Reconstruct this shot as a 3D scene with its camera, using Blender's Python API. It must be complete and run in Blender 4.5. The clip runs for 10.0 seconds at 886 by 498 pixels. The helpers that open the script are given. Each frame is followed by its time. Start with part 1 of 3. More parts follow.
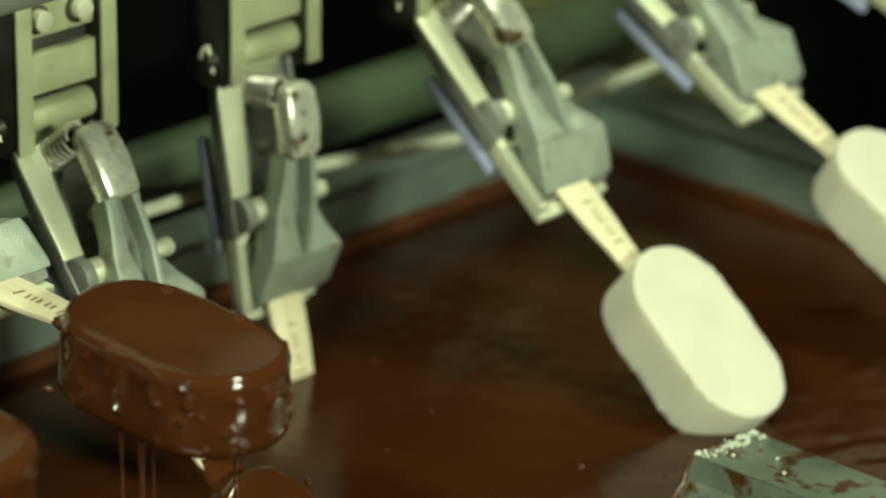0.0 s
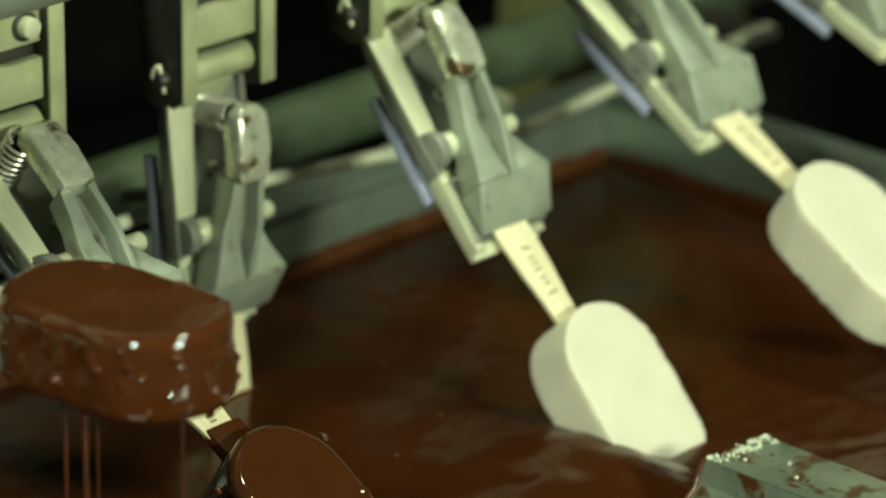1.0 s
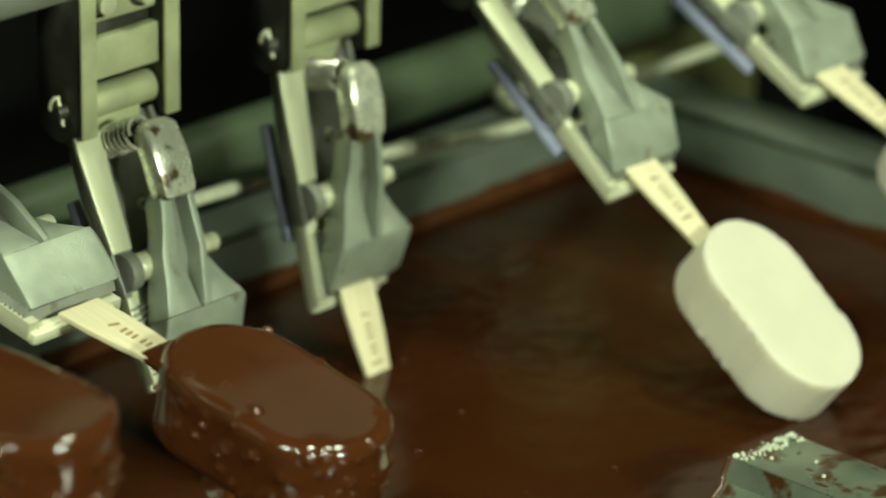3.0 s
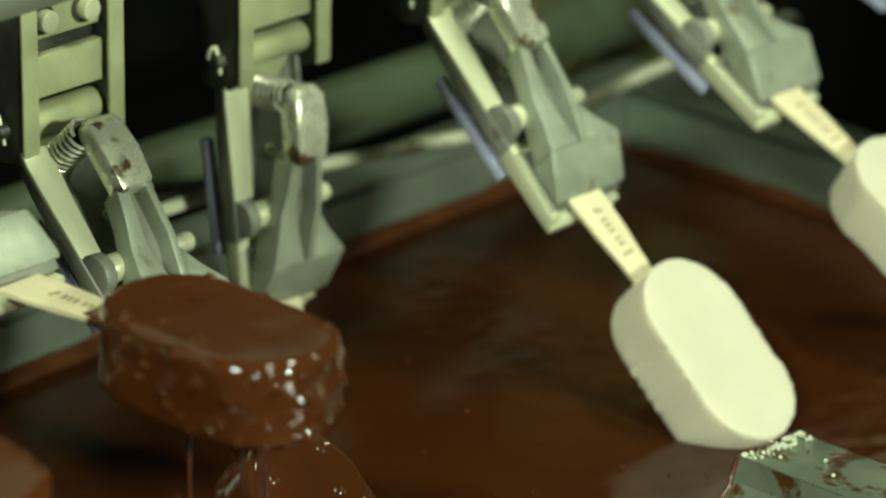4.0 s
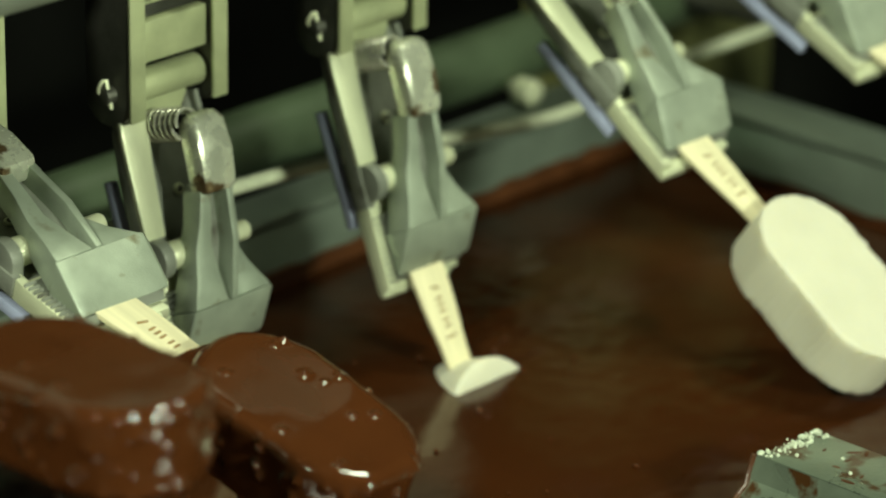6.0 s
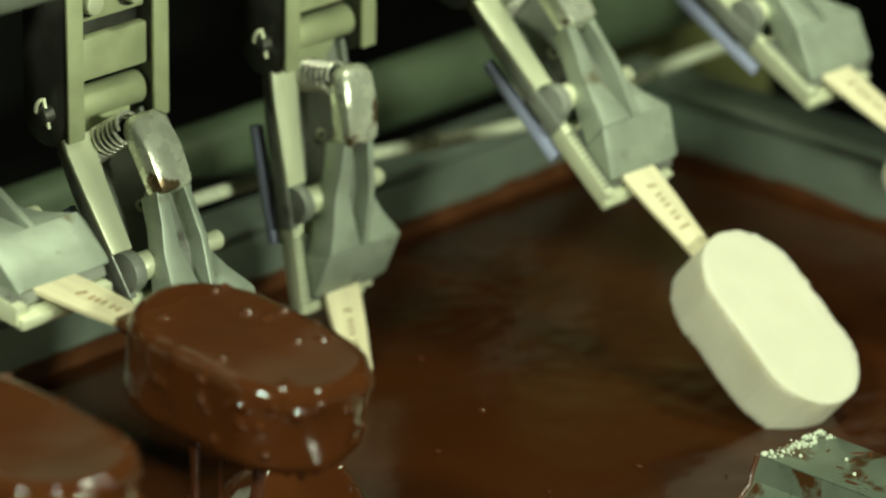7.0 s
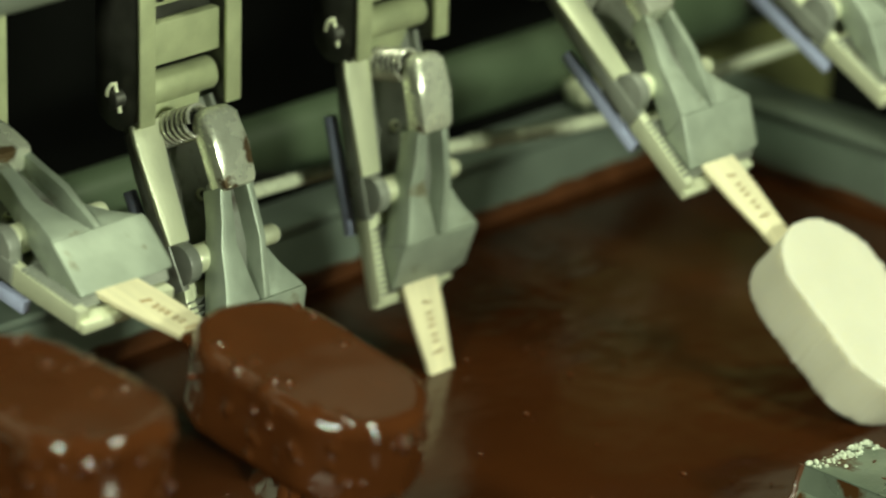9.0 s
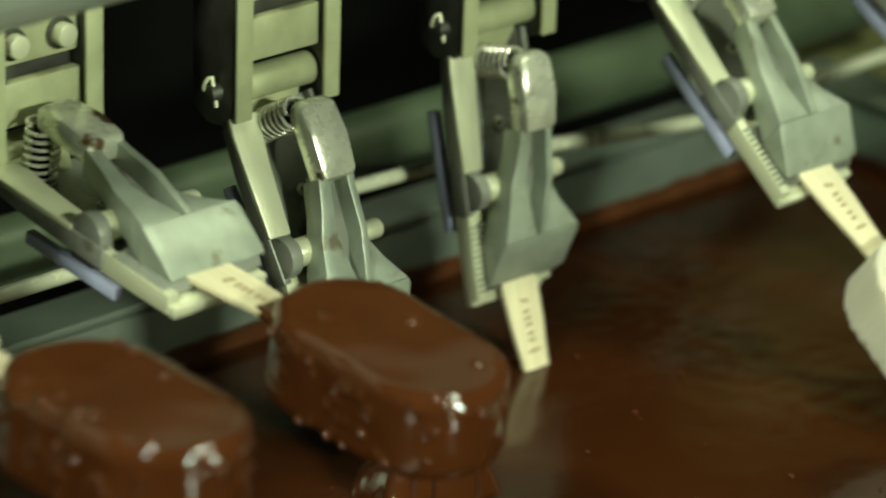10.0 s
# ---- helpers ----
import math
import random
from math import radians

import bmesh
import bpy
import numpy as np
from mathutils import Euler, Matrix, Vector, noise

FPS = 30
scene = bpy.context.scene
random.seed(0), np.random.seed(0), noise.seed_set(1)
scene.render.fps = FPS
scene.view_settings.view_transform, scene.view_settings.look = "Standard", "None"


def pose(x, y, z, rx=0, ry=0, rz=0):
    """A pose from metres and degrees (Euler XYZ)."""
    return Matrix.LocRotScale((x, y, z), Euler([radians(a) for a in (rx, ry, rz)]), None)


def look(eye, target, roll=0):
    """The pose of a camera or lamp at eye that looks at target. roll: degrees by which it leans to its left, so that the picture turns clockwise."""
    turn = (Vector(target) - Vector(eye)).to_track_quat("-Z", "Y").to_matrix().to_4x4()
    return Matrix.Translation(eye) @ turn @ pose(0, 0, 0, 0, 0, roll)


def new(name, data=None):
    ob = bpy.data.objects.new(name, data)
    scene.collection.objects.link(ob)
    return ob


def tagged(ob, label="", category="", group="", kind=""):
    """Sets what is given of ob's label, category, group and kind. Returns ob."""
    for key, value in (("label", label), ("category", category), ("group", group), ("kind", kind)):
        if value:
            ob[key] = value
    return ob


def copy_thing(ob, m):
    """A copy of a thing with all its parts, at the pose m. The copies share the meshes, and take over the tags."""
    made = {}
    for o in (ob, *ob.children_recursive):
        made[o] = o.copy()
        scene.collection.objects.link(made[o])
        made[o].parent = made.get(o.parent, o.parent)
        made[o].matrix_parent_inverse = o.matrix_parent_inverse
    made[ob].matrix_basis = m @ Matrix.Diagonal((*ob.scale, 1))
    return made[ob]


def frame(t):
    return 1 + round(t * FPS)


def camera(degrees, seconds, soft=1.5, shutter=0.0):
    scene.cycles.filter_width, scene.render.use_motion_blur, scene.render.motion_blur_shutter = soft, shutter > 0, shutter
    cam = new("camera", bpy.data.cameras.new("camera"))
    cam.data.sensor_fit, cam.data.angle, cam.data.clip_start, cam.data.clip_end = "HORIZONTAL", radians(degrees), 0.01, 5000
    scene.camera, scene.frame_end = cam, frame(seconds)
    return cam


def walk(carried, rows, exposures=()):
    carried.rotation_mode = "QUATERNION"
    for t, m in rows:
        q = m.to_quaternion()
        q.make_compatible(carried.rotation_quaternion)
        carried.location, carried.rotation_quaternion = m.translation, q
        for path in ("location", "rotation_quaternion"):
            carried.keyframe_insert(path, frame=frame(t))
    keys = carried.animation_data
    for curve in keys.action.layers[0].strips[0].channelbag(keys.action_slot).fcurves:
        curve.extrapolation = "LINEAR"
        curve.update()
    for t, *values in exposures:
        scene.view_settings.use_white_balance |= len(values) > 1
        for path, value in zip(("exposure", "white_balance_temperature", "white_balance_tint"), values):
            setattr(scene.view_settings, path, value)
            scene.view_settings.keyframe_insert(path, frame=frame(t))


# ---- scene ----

# ---------------------------------------------------------------- camera
ZH = 1.15          # height of the hinge line above the floor
PITCH = 0.11       # distance between two grippers on the chain
cam = camera(13.45, 10.0, soft=1.6, shutter=0.5)
cam.data.dof.use_dof, cam.data.dof.focus_distance, cam.data.dof.aperture_fstop = True, 1.32, 7.5
PATH = (
    (0.0, (-0.8828, -1.0214, 1.6398), (0.0703, -0.1408, 1.1142), 0.92),
    (0.5, (-0.8827, -1.0162, 1.6390), (0.0717, -0.1371, 1.1135), 1.01),
    (1.0, (-0.8827, -1.0110, 1.6381), (0.0727, -0.1330, 1.1124), 1.10),
    (1.5, (-0.8826, -1.0059, 1.6372), (0.0734, -0.1290, 1.1107), 1.15),
    (2.0, (-0.8826, -1.0007, 1.6363), (0.0744, -0.1256, 1.1086), 1.19),
    (2.5, (-0.8825, -0.9955, 1.6355), (0.0751, -0.1216, 1.1067), 1.24),
    (4.0, (-0.8824, -0.9800, 1.6329), (0.0793, -0.1120, 1.1022), 1.24),
    (4.5, (-0.8810, -0.9774, 1.6307), (0.0809, -0.1096, 1.1002), 1.20),
    (5.0, (-0.8797, -0.9749, 1.6286), (0.0820, -0.1066, 1.0984), 1.17),
    (5.5, (-0.8784, -0.9724, 1.6265), (0.0833, -0.1035, 1.0971), 1.15),
    (7.0, (-0.8744, -0.9648, 1.6202), (0.0888, -0.0962, 1.0935), 1.18),
    (7.5, (-0.8730, -0.9623, 1.6181), (0.0906, -0.0933, 1.0920), 1.29),
    (8.0, (-0.8717, -0.9597, 1.6160), (0.0924, -0.0906, 1.0910), 1.50),
    (8.5, (-0.8646, -0.9617, 1.6159), (0.0929, -0.0863, 1.0898), 1.67),
    (9.0, (-0.8576, -0.9636, 1.6159), (0.0865, -0.0751, 1.0880), 1.82),
    (9.5, (-0.8506, -0.9655, 1.6158), (0.0740, -0.0570, 1.0860), 1.92),
    (10.0, (-0.8436, -0.9675, 1.6158), (0.0614, -0.0422, 1.0825), 1.97),
)
walk(cam, [(t, look(e, g, r)) for t, e, g, r in PATH])

# ---------------------------------------------------------------- light
world = bpy.data.worlds.new("world")
world.use_nodes = True
world.node_tree.nodes["Background"].inputs[0].default_value = (0.60, 0.80, 0.52, 1)
world.node_tree.nodes["Background"].inputs[1].default_value = 0.012
scene.world = world
scene.view_settings.exposure = -0.12


def hall_light(name, at, toward, sx, sy, watts, colour):
    """A tube light of the hall: its light is an area lamp below the tubes."""
    data = bpy.data.lights.new(name, "AREA")
    data.shape, data.size, data.size_y, data.energy, data.color = "RECTANGLE", sx, sy, watts, colour
    ob = new(name, data)
    ob.matrix_world = look(at, toward)
    return ob


hall_light("hall_light", (0.55, -0.45, 2.75), (0.1, -0.1, 1.0), 0.40, 0.13, 14, (0.915, 1.0, 0.705))
hall_light("hall_light", (-1.9, -0.7, 2.75), (0.1, -0.1, 1.0), 0.40, 0.13, 52, (0.91, 1.0, 0.735))
hall_light("hall_light", (-0.2, -2.4, 2.05), (0.1, -0.1, 1.0), 0.40, 0.13, 64, (0.89, 1.0, 0.735))


# ---------------------------------------------------------------- materials
def material(name, colour, rough=0.5, metal=0.0, vary=0.25, scale=60.0, fine=600.0, bump=0.1, spots=None, coat=0.0,
             stretch=(1, 1, 1), rough_vary=0.12, gloss=0.5):
    """A surface with variation at two scales, fine relief and, where given, stains of another colour."""
    m = bpy.data.materials.new(name)
    m.use_nodes = True
    nt = m.node_tree
    b = nt.nodes["Principled BSDF"]
    co = nt.nodes.new("ShaderNodeTexCoord")
    mp = nt.nodes.new("ShaderNodeMapping")
    mp.inputs["Scale"].default_value = stretch
    nt.links.new(co.outputs["Object"], mp.inputs["Vector"])
    nt.links.new(nt.nodes.new("ShaderNodeObjectInfo").outputs["Random"], mp.inputs["Location"])

    def tex(s, d=4.0):
        n = nt.nodes.new("ShaderNodeTexNoise")
        n.inputs["Scale"].default_value, n.inputs["Detail"].default_value = s, d
        nt.links.new(mp.outputs["Vector"], n.inputs["Vector"])
        return n

    big, small = tex(scale), tex(fine, 2.0)
    ramp = nt.nodes.new("ShaderNodeValToRGB")
    e = ramp.color_ramp.elements
    e[0].position, e[1].position = 0.3, 0.7
    e[0].color = (*[c * (1 - vary) for c in colour], 1)
    e[1].color = (*[min(1, c * (1 + vary)) for c in colour], 1)
    nt.links.new(big.outputs["Fac"], ramp.inputs["Fac"])
    out = ramp.outputs["Color"]
    if spots:
        col, lo, hi, sc = spots
        st = tex(sc, 6.0)
        r2 = nt.nodes.new("ShaderNodeMapRange")
        r2.inputs["From Min"].default_value, r2.inputs["From Max"].default_value = lo, hi
        nt.links.new(st.outputs["Fac"], r2.inputs["Value"])
        mix = nt.nodes.new("ShaderNodeMix")
        mix.data_type = "RGBA"
        nt.links.new(r2.outputs["Result"], mix.inputs[0])
        nt.links.new(out, mix.inputs[6])
        mix.inputs[7].default_value = (*col, 1)
        out = mix.outputs[2]
    nt.links.new(out, b.inputs["Base Color"])
    rr = nt.nodes.new("ShaderNodeMapRange")
    rr.inputs["To Min"].default_value = max(0.02, rough - rough_vary)
    rr.inputs["To Max"].default_value = min(1, rough + rough_vary)
    nt.links.new(big.outputs["Fac"], rr.inputs["Value"])
    nt.links.new(rr.outputs["Result"], b.inputs["Roughness"])
    b.inputs["Metallic"].default_value = metal
    b.inputs["Specular IOR Level"].default_value = gloss
    b.inputs["Coat Weight"].default_value = coat
    b.inputs["Coat Roughness"].default_value = 0.08
    bp = nt.nodes.new("ShaderNodeBump")
    bp.inputs["Strength"].default_value, bp.inputs["Distance"].default_value = bump, 0.001
    nt.links.new(small.outputs["Fac"], bp.inputs["Height"])
    nt.links.new(bp.outputs["Normal"], b.inputs["Normal"])
    return m


M_CAST = material("cast_metal", (0.36, 0.41, 0.33), 0.42, 0.35, 0.14, 90, 1400, 0.18, spots=((0.20, 0.19, 0.12), 0.62, 0.74, 85))
M_STEEL = material("worn_steel", (0.68, 0.71, 0.50), 0.38, 0.3, 0.16, 70, 1500, 0.15, stretch=(1, 1, 0.3))
M_CAP = material("polished_cap", (0.74, 0.77, 0.62), 0.27, 0.55, 0.15, 120, 900, 0.15, spots=((0.15, 0.10, 0.05), 0.625, 0.67, 62))
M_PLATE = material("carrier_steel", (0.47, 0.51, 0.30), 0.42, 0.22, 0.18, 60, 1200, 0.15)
# blue base colour paints the sky light reflected by the plate edge
M_BLUE = material("sky_tinted_runner", (0.42, 0.46, 0.66), 0.42, 0.0, 0.10, 80, 900, 0.08)
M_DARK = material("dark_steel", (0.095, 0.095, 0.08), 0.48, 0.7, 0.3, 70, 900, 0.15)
M_GREY = material("grey_steel", (0.25, 0.265, 0.225), 0.42, 0.2, 0.22, 55, 1100, 0.18, spots=((0.07, 0.06, 0.045), 0.58, 0.72, 70))
M_SPRING = material("spring_steel", (0.72, 0.72, 0.62), 0.25, 0.6, 0.1, 100, 900, 0.05)
M_STICK = material("birch_stick", (0.72, 0.66, 0.44), 0.62, 0.0, 0.10, 120, 900, 0.10, stretch=(3, 3, 0.25))
M_PRINT = material("brown_print", (0.27, 0.165, 0.065), 0.7, 0.0, 0.2, 200, 900, 0.02)
M_ICE = material("vanilla_ice", (0.63, 0.61, 0.485), 0.72, 0.0, 0.03, 60, 1100, 0.32, stretch=(1, 0.10, 1))
ice = M_ICE.node_tree.nodes["Principled BSDF"]
ice.inputs["Subsurface Weight"].default_value, ice.inputs["Subsurface Scale"].default_value = 0.55, 0.012
ice.inputs["Subsurface Radius"].default_value = (1.0, 0.9, 0.7)
M_COAT = material("fresh_coating", (0.062, 0.0190, 0.0054), 0.065, 0.0, 0.12, 45, 500, 0.02, rough_vary=0.02, coat=0.0, gloss=0.55)
M_THREAD = material("running_chocolate", (0.06, 0.016, 0.0046), 0.36, 0.0, 0.14, 45, 500, 0.04, gloss=0.22)
M_BATH = material("chocolate_bath", (0.040, 0.0112, 0.0025), 0.17, 0.0, 0.16, 9, 160, 0.10, rough_vary=0.04, coat=0.0, gloss=0.36)
M_FILM = material("dried_chocolate", (0.080, 0.027, 0.008), 0.4, 0.0, 0.3, 60, 400, 0.3)
M_NUT = material("coated_nut", (0.072, 0.021, 0.0062), 0.10, 0.0, 0.2, 90, 500, 0.05, coat=0.6)
M_TANK = material("tank_steel", (0.24, 0.29, 0.24), 0.40, 0.55, 0.18, 22, 700, 0.10)
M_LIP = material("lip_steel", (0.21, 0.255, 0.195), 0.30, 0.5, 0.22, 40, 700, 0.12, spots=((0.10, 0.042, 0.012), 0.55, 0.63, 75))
M_PIPE = material("green_pipe", (0.060, 0.085, 0.048), 0.42, 0.15, 0.25, 25, 500, 0.10)
M_ROD = material("bright_rod", (0.70, 0.74, 0.55), 0.25, 0.15, 0.06, 50, 900, 0.08)
M_BEAM = material("pale_beam", (0.30, 0.34, 0.28), 0.45, 0.3, 0.10, 18, 500, 0.08)
M_OLIVE = material("olive_paint", (0.13, 0.135, 0.05), 0.5, 0.0, 0.2, 25, 500, 0.08)
# near-black, so that unlit depth is put into the colour
M_BLACK = material("shade_black", (0.003, 0.0032, 0.0026), 0.7, 0.0, 0.3, 12, 300, 0.1, gloss=0.08)
M_WALL = material("hall_wall", (0.055, 0.06, 0.05), 0.8, 0.0, 0.1, 3, 120, 0.1)
M_FLOOR = material("hall_floor", (0.09, 0.09, 0.08), 0.6, 0.0, 0.2, 4, 150, 0.1)
M_SUGAR = material("pale_crumb", (0.55, 0.60, 0.47), 0.12, 0.0, 0.15, 200, 900, 0.1)
M_TUBE = bpy.data.materials.new("tube_glow")
M_TUBE.use_nodes = True
M_TUBE.node_tree.nodes["Principled BSDF"].inputs["Emission Color"].default_value = (0.93, 1.0, 0.78, 1)
M_TUBE.node_tree.nodes["Principled BSDF"].inputs["Emission Strength"].default_value = 6.0


# ---------------------------------------------------------------- mesh helpers
def mesh_of(name, bm, mat, smooth=False):
    me = bpy.data.meshes.new(name)
    bmesh.ops.recalc_face_normals(bm, faces=bm.faces)
    bm.to_mesh(me)
    bm.free()
    me.materials.append(mat)
    if smooth:
        me.polygons.foreach_set("use_smooth", [True] * len(me.polygons))
        me.set_sharp_from_angle(angle=radians(40))
    return me


def part(name, bm, mat, parent=None, label="", smooth=True):
    """Links a bmesh as one mesh object under a thing or a part."""
    ob = new(name, mesh_of(name, bm, mat, smooth))
    ob.parent = parent
    return tagged(ob, label) if label else ob


def thing(name, label, category, group="", kind=""):
    return tagged(new(name), label, category, group, kind)


def box(lo, hi, bevel=0.0, bm=None, seg=2):
    """A bevelled block between two corners."""
    bm = bm or bmesh.new()
    c = [(a + b) / 2 for a, b in zip(lo, hi)]
    s = [abs(b - a) for a, b in zip(lo, hi)]
    r = bmesh.ops.create_cube(bm, size=1, matrix=Matrix.Translation(c) @ Matrix.Diagonal((*s, 1)))
    if bevel:
        es = list({e for v in r["verts"] for e in v.link_edges})
        bmesh.ops.bevel(bm, geom=es, offset=bevel, segments=seg, affect="EDGES", profile=0.5)
    return bm


def rod(a, b, r1, r2=None, bm=None, seg=24, bevel=0.0):
    """A round bar from a to b."""
    bm = bm or bmesh.new()
    a, b = Vector(a), Vector(b)
    m = Matrix.Translation((a + b) / 2) @ (b - a).to_track_quat("Z", "Y").to_matrix().to_4x4()
    r = bmesh.ops.create_cone(bm, cap_ends=True, segments=seg, radius1=r1, radius2=r1 if r2 is None else r2, depth=(b - a).length, matrix=m)
    if bevel:
        es = [e for e in {e for v in r["verts"] for e in v.link_edges} if any(len(f.verts) > 4 for f in e.link_faces)]
        bmesh.ops.bevel(bm, geom=es, offset=bevel, segments=2, affect="EDGES", profile=0.5)
    return bm


def sweep(points, radius, seg=10, bm=None):
    """A round wire along points; radius may be a number or one per point."""
    bm = bm or bmesh.new()
    pts = [Vector(p) for p in points]
    rings, ref = [], None
    for i, p in enumerate(pts):
        d = (pts[min(i + 1, len(pts) - 1)] - pts[max(i - 1, 0)]).normalized()
        ref = ref or (Vector((0, 0, 1)) if abs(d.z) < 0.9 else Vector((1, 0, 0)))
        u = (ref - d * ref.dot(d)).normalized()
        ref = u
        v = d.cross(u)
        r = radius[i] if isinstance(radius, (list, tuple)) else radius
        rings.append([bm.verts.new(p + r * (math.cos(2 * math.pi * k / seg) * u + math.sin(2 * math.pi * k / seg) * v)) for k in range(seg)])
    for a, b in zip(rings, rings[1:]):
        for k in range(seg):
            bm.faces.new((a[k], a[(k + 1) % seg], b[(k + 1) % seg], b[k]))
    bm.faces.new(rings[0])
    bm.faces.new(rings[-1][::-1])
    return bm


def prism(outline, axis, lo, hi, bevel=0.0, bm=None):
    """An outline in the plane across axis (x: (y, z) pairs; y: (x, z); z: (x, y)), drawn out from lo to hi."""
    bm = bm or bmesh.new()

    def at(p, h):
        return {"x": (h, p[0], p[1]), "y": (p[0], h, p[1]), "z": (p[0], p[1], h)}[axis]
    a = [bm.verts.new(at(p, lo)) for p in outline]
    b = [bm.verts.new(at(p, hi)) for p in outline]
    n = len(outline)
    fs = [bm.faces.new(a), bm.faces.new(b[::-1])] + [bm.faces.new((a[i], b[i], b[(i + 1) % n], a[(i + 1) % n])) for i in range(n)]
    if bevel:
        es = list({e for f in fs for e in f.edges})
        bmesh.ops.recalc_face_normals(bm, faces=fs)
        bmesh.ops.bevel(bm, geom=es, offset=bevel, segments=2, affect="EDGES", profile=0.5)
    return bm


def loft(sections, bm=None, bevel=0.0):
    """Rings of equal length joined into one closed body."""
    bm = bm or bmesh.new()
    rings = [[bm.verts.new(p) for p in s] for s in sections]
    n = len(rings[0])
    fs = [bm.faces.new(rings[0]), bm.faces.new(rings[-1][::-1])]
    for a, b in zip(rings, rings[1:]):
        fs += [bm.faces.new((a[i], b[i], b[(i + 1) % n], a[(i + 1) % n])) for i in range(n)]
    bmesh.ops.recalc_face_normals(bm, faces=fs)
    if bevel:
        es = [e for e in {e for f in fs for e in f.edges} if e.calc_face_angle(0) > 0.5]
        bmesh.ops.bevel(bm, geom=es, offset=bevel, segments=2, affect="EDGES", profile=0.5)
    return bm


def stadium(half_w, r0, r1, thick, edge, shape, around=120, flat_rings=7, side_rings=6, bumps=()):
    """A slab with round ends along -z from r0 to r1, its broad faces toward -y and +y. shape(x, y, z, nx, ny, nz) gives the shift along the normal;
    bumps are (centre, radius, height)."""
    zc, half = -(r0 + r1) / 2, (r1 - r0) / 2 - half_w
    prof = [(half_w * (1 - i / flat_rings) * 0.985 + edge * i / flat_rings, thick / 2, 0, -1) for i in range(flat_rings)]
    for i in range(4):
        a = math.pi / 2 * i / 3
        prof.append((edge * (1 - math.sin(a)), thick / 2 - edge * (1 - math.cos(a)), math.sin(a), -math.cos(a)))
    mid = [(0, (thick / 2 - edge) * (1 - 2 * i / side_rings), 1, 0) for i in range(1, side_rings)]
    prof = prof + mid + [(d, -h, o, -n) for d, h, o, n in prof[::-1]]
    arc, straight = 0.3, 0.2
    base, norm = [], []
    for d, h, o, n in prof:
        for k in range(around):
            s = k / around
            if s < arc:
                a, cz = math.pi * s / arc, half
            elif s < 0.5:
                a, cz = math.pi, half - 2 * half * (s - arc) / straight
            elif s < 0.5 + arc:
                a, cz = math.pi + math.pi * (s - 0.5) / arc, -half
            else:
                a, cz = 2 * math.pi, -half + 2 * half * (s - 0.5 - arc) / straight
            ox, oz = math.cos(a), math.sin(a)
            base.append(((half_w - d) * ox, -h, zc + cz + (half_w - d) * oz))
            norm.append((ox * o, n, oz * o))
    shift = np.array([shape(*p, *q) for p, q in zip(base, norm)])
    base, norm = np.array(base), np.array(norm)
    for c, r, h in bumps:
        d2 = ((base - np.array(c)) ** 2).sum(1) / (r * r)
        shift += h * np.exp(-1.6 * d2)
    bm = bmesh.new()
    vs = [bm.verts.new(p) for p in base + norm * shift[:, None]]
    m = len(prof)
    for j in range(m - 1):
        for k in range(around):
            k2 = (k + 1) % around
            bm.faces.new((vs[j * around + k], vs[j * around + k2], vs[(j + 1) * around + k2], vs[(j + 1) * around + k]))
    bm.faces.new(vs[:around])
    bm.faces.new(vs[-around:])
    return bm


# ---------------------------------------------------------------- the way of the chain
CHAIN = ((0.0, 0.0), (8.55, 2.400), (9.0, 2.861), (9.5, 3.375), (10.0, 3.931))
SWING = ((-2.5, 80), (-2.0, 86.8), (-1.75, 89.5), (-1.5, 93), (-1.25, 93), (-1.0, 86.5), (-0.75, 76.3), (-0.5, 68.0), (-0.25, 55.1), (0.0, 38.2), (0.25, 22.5), (0.5, 9.5),
         (0.75, 6.0), (1.0, 11.0), (1.25, 18.5), (1.5, 32.0), (1.75, 44.0), (2.0, 50.3), (2.25, 53.7), (2.5, 56.2), (3.0, 60.9), (3.5, 65.7), (4.0, 70.5), (5.5, 82))
# how much further out of its clamp each stick is held, in millimetres
HELD = {-2: 4, -1: 5, 0: 18, 1: 7, 2: 4, 3: 3, 4: 3, 5: 3, 6: 3, 7: 3}
# how far a gripper lags behind its even place on the chain, in pitches
LAG = {3: 0.012, 4: 0.018, 5: 0.045, 6: 0.03}
TIMES = [i / 10 for i in range(101)]
CHOC = ZH - 0.1355


def chain(t):
    """Pitches that the chain has gone, with its change of pace rounded off."""
    xs, ys = zip(*CHAIN)
    return float(sum(np.interp(t + d, xs, ys) + (min(0, t + d) * 0.2807 if t + d < 0 else 0) + (max(0, t + d - 10) * 1.11) for d in (-0.05, 0, 0.05)) / 3)


def swing(u):
    """Degrees by which a gripper hangs out from the vertical, u pitches before the zero point."""
    xs, ys = zip(*SWING)
    return float(sum(np.interp(u + d, xs, ys) for d in (-0.12, -0.06, 0, 0.06, 0.12)) / 5)


def hinge(u):
    """The hinge's place u pitches before the zero point: level and straight over the bath, drawn outward and up where the chain comes in."""
    f = min(1.0, max(0.0, (u - 1.27) / 0.30))
    g = min(1.0, max(0.0, (u - 1.60) / 0.45))
    f = f * f * (3 - 2 * f) * (1.65 - 0.65 * g * g * (3 - 2 * g))
    return Vector((u * PITCH - 0.0225 * f, -0.0180 * f, ZH + 0.0106 * f))


def arm_pose(u):
    return Matrix.Translation(hinge(u)) @ pose(0, 0, 0, -swing(u), 0, 0)


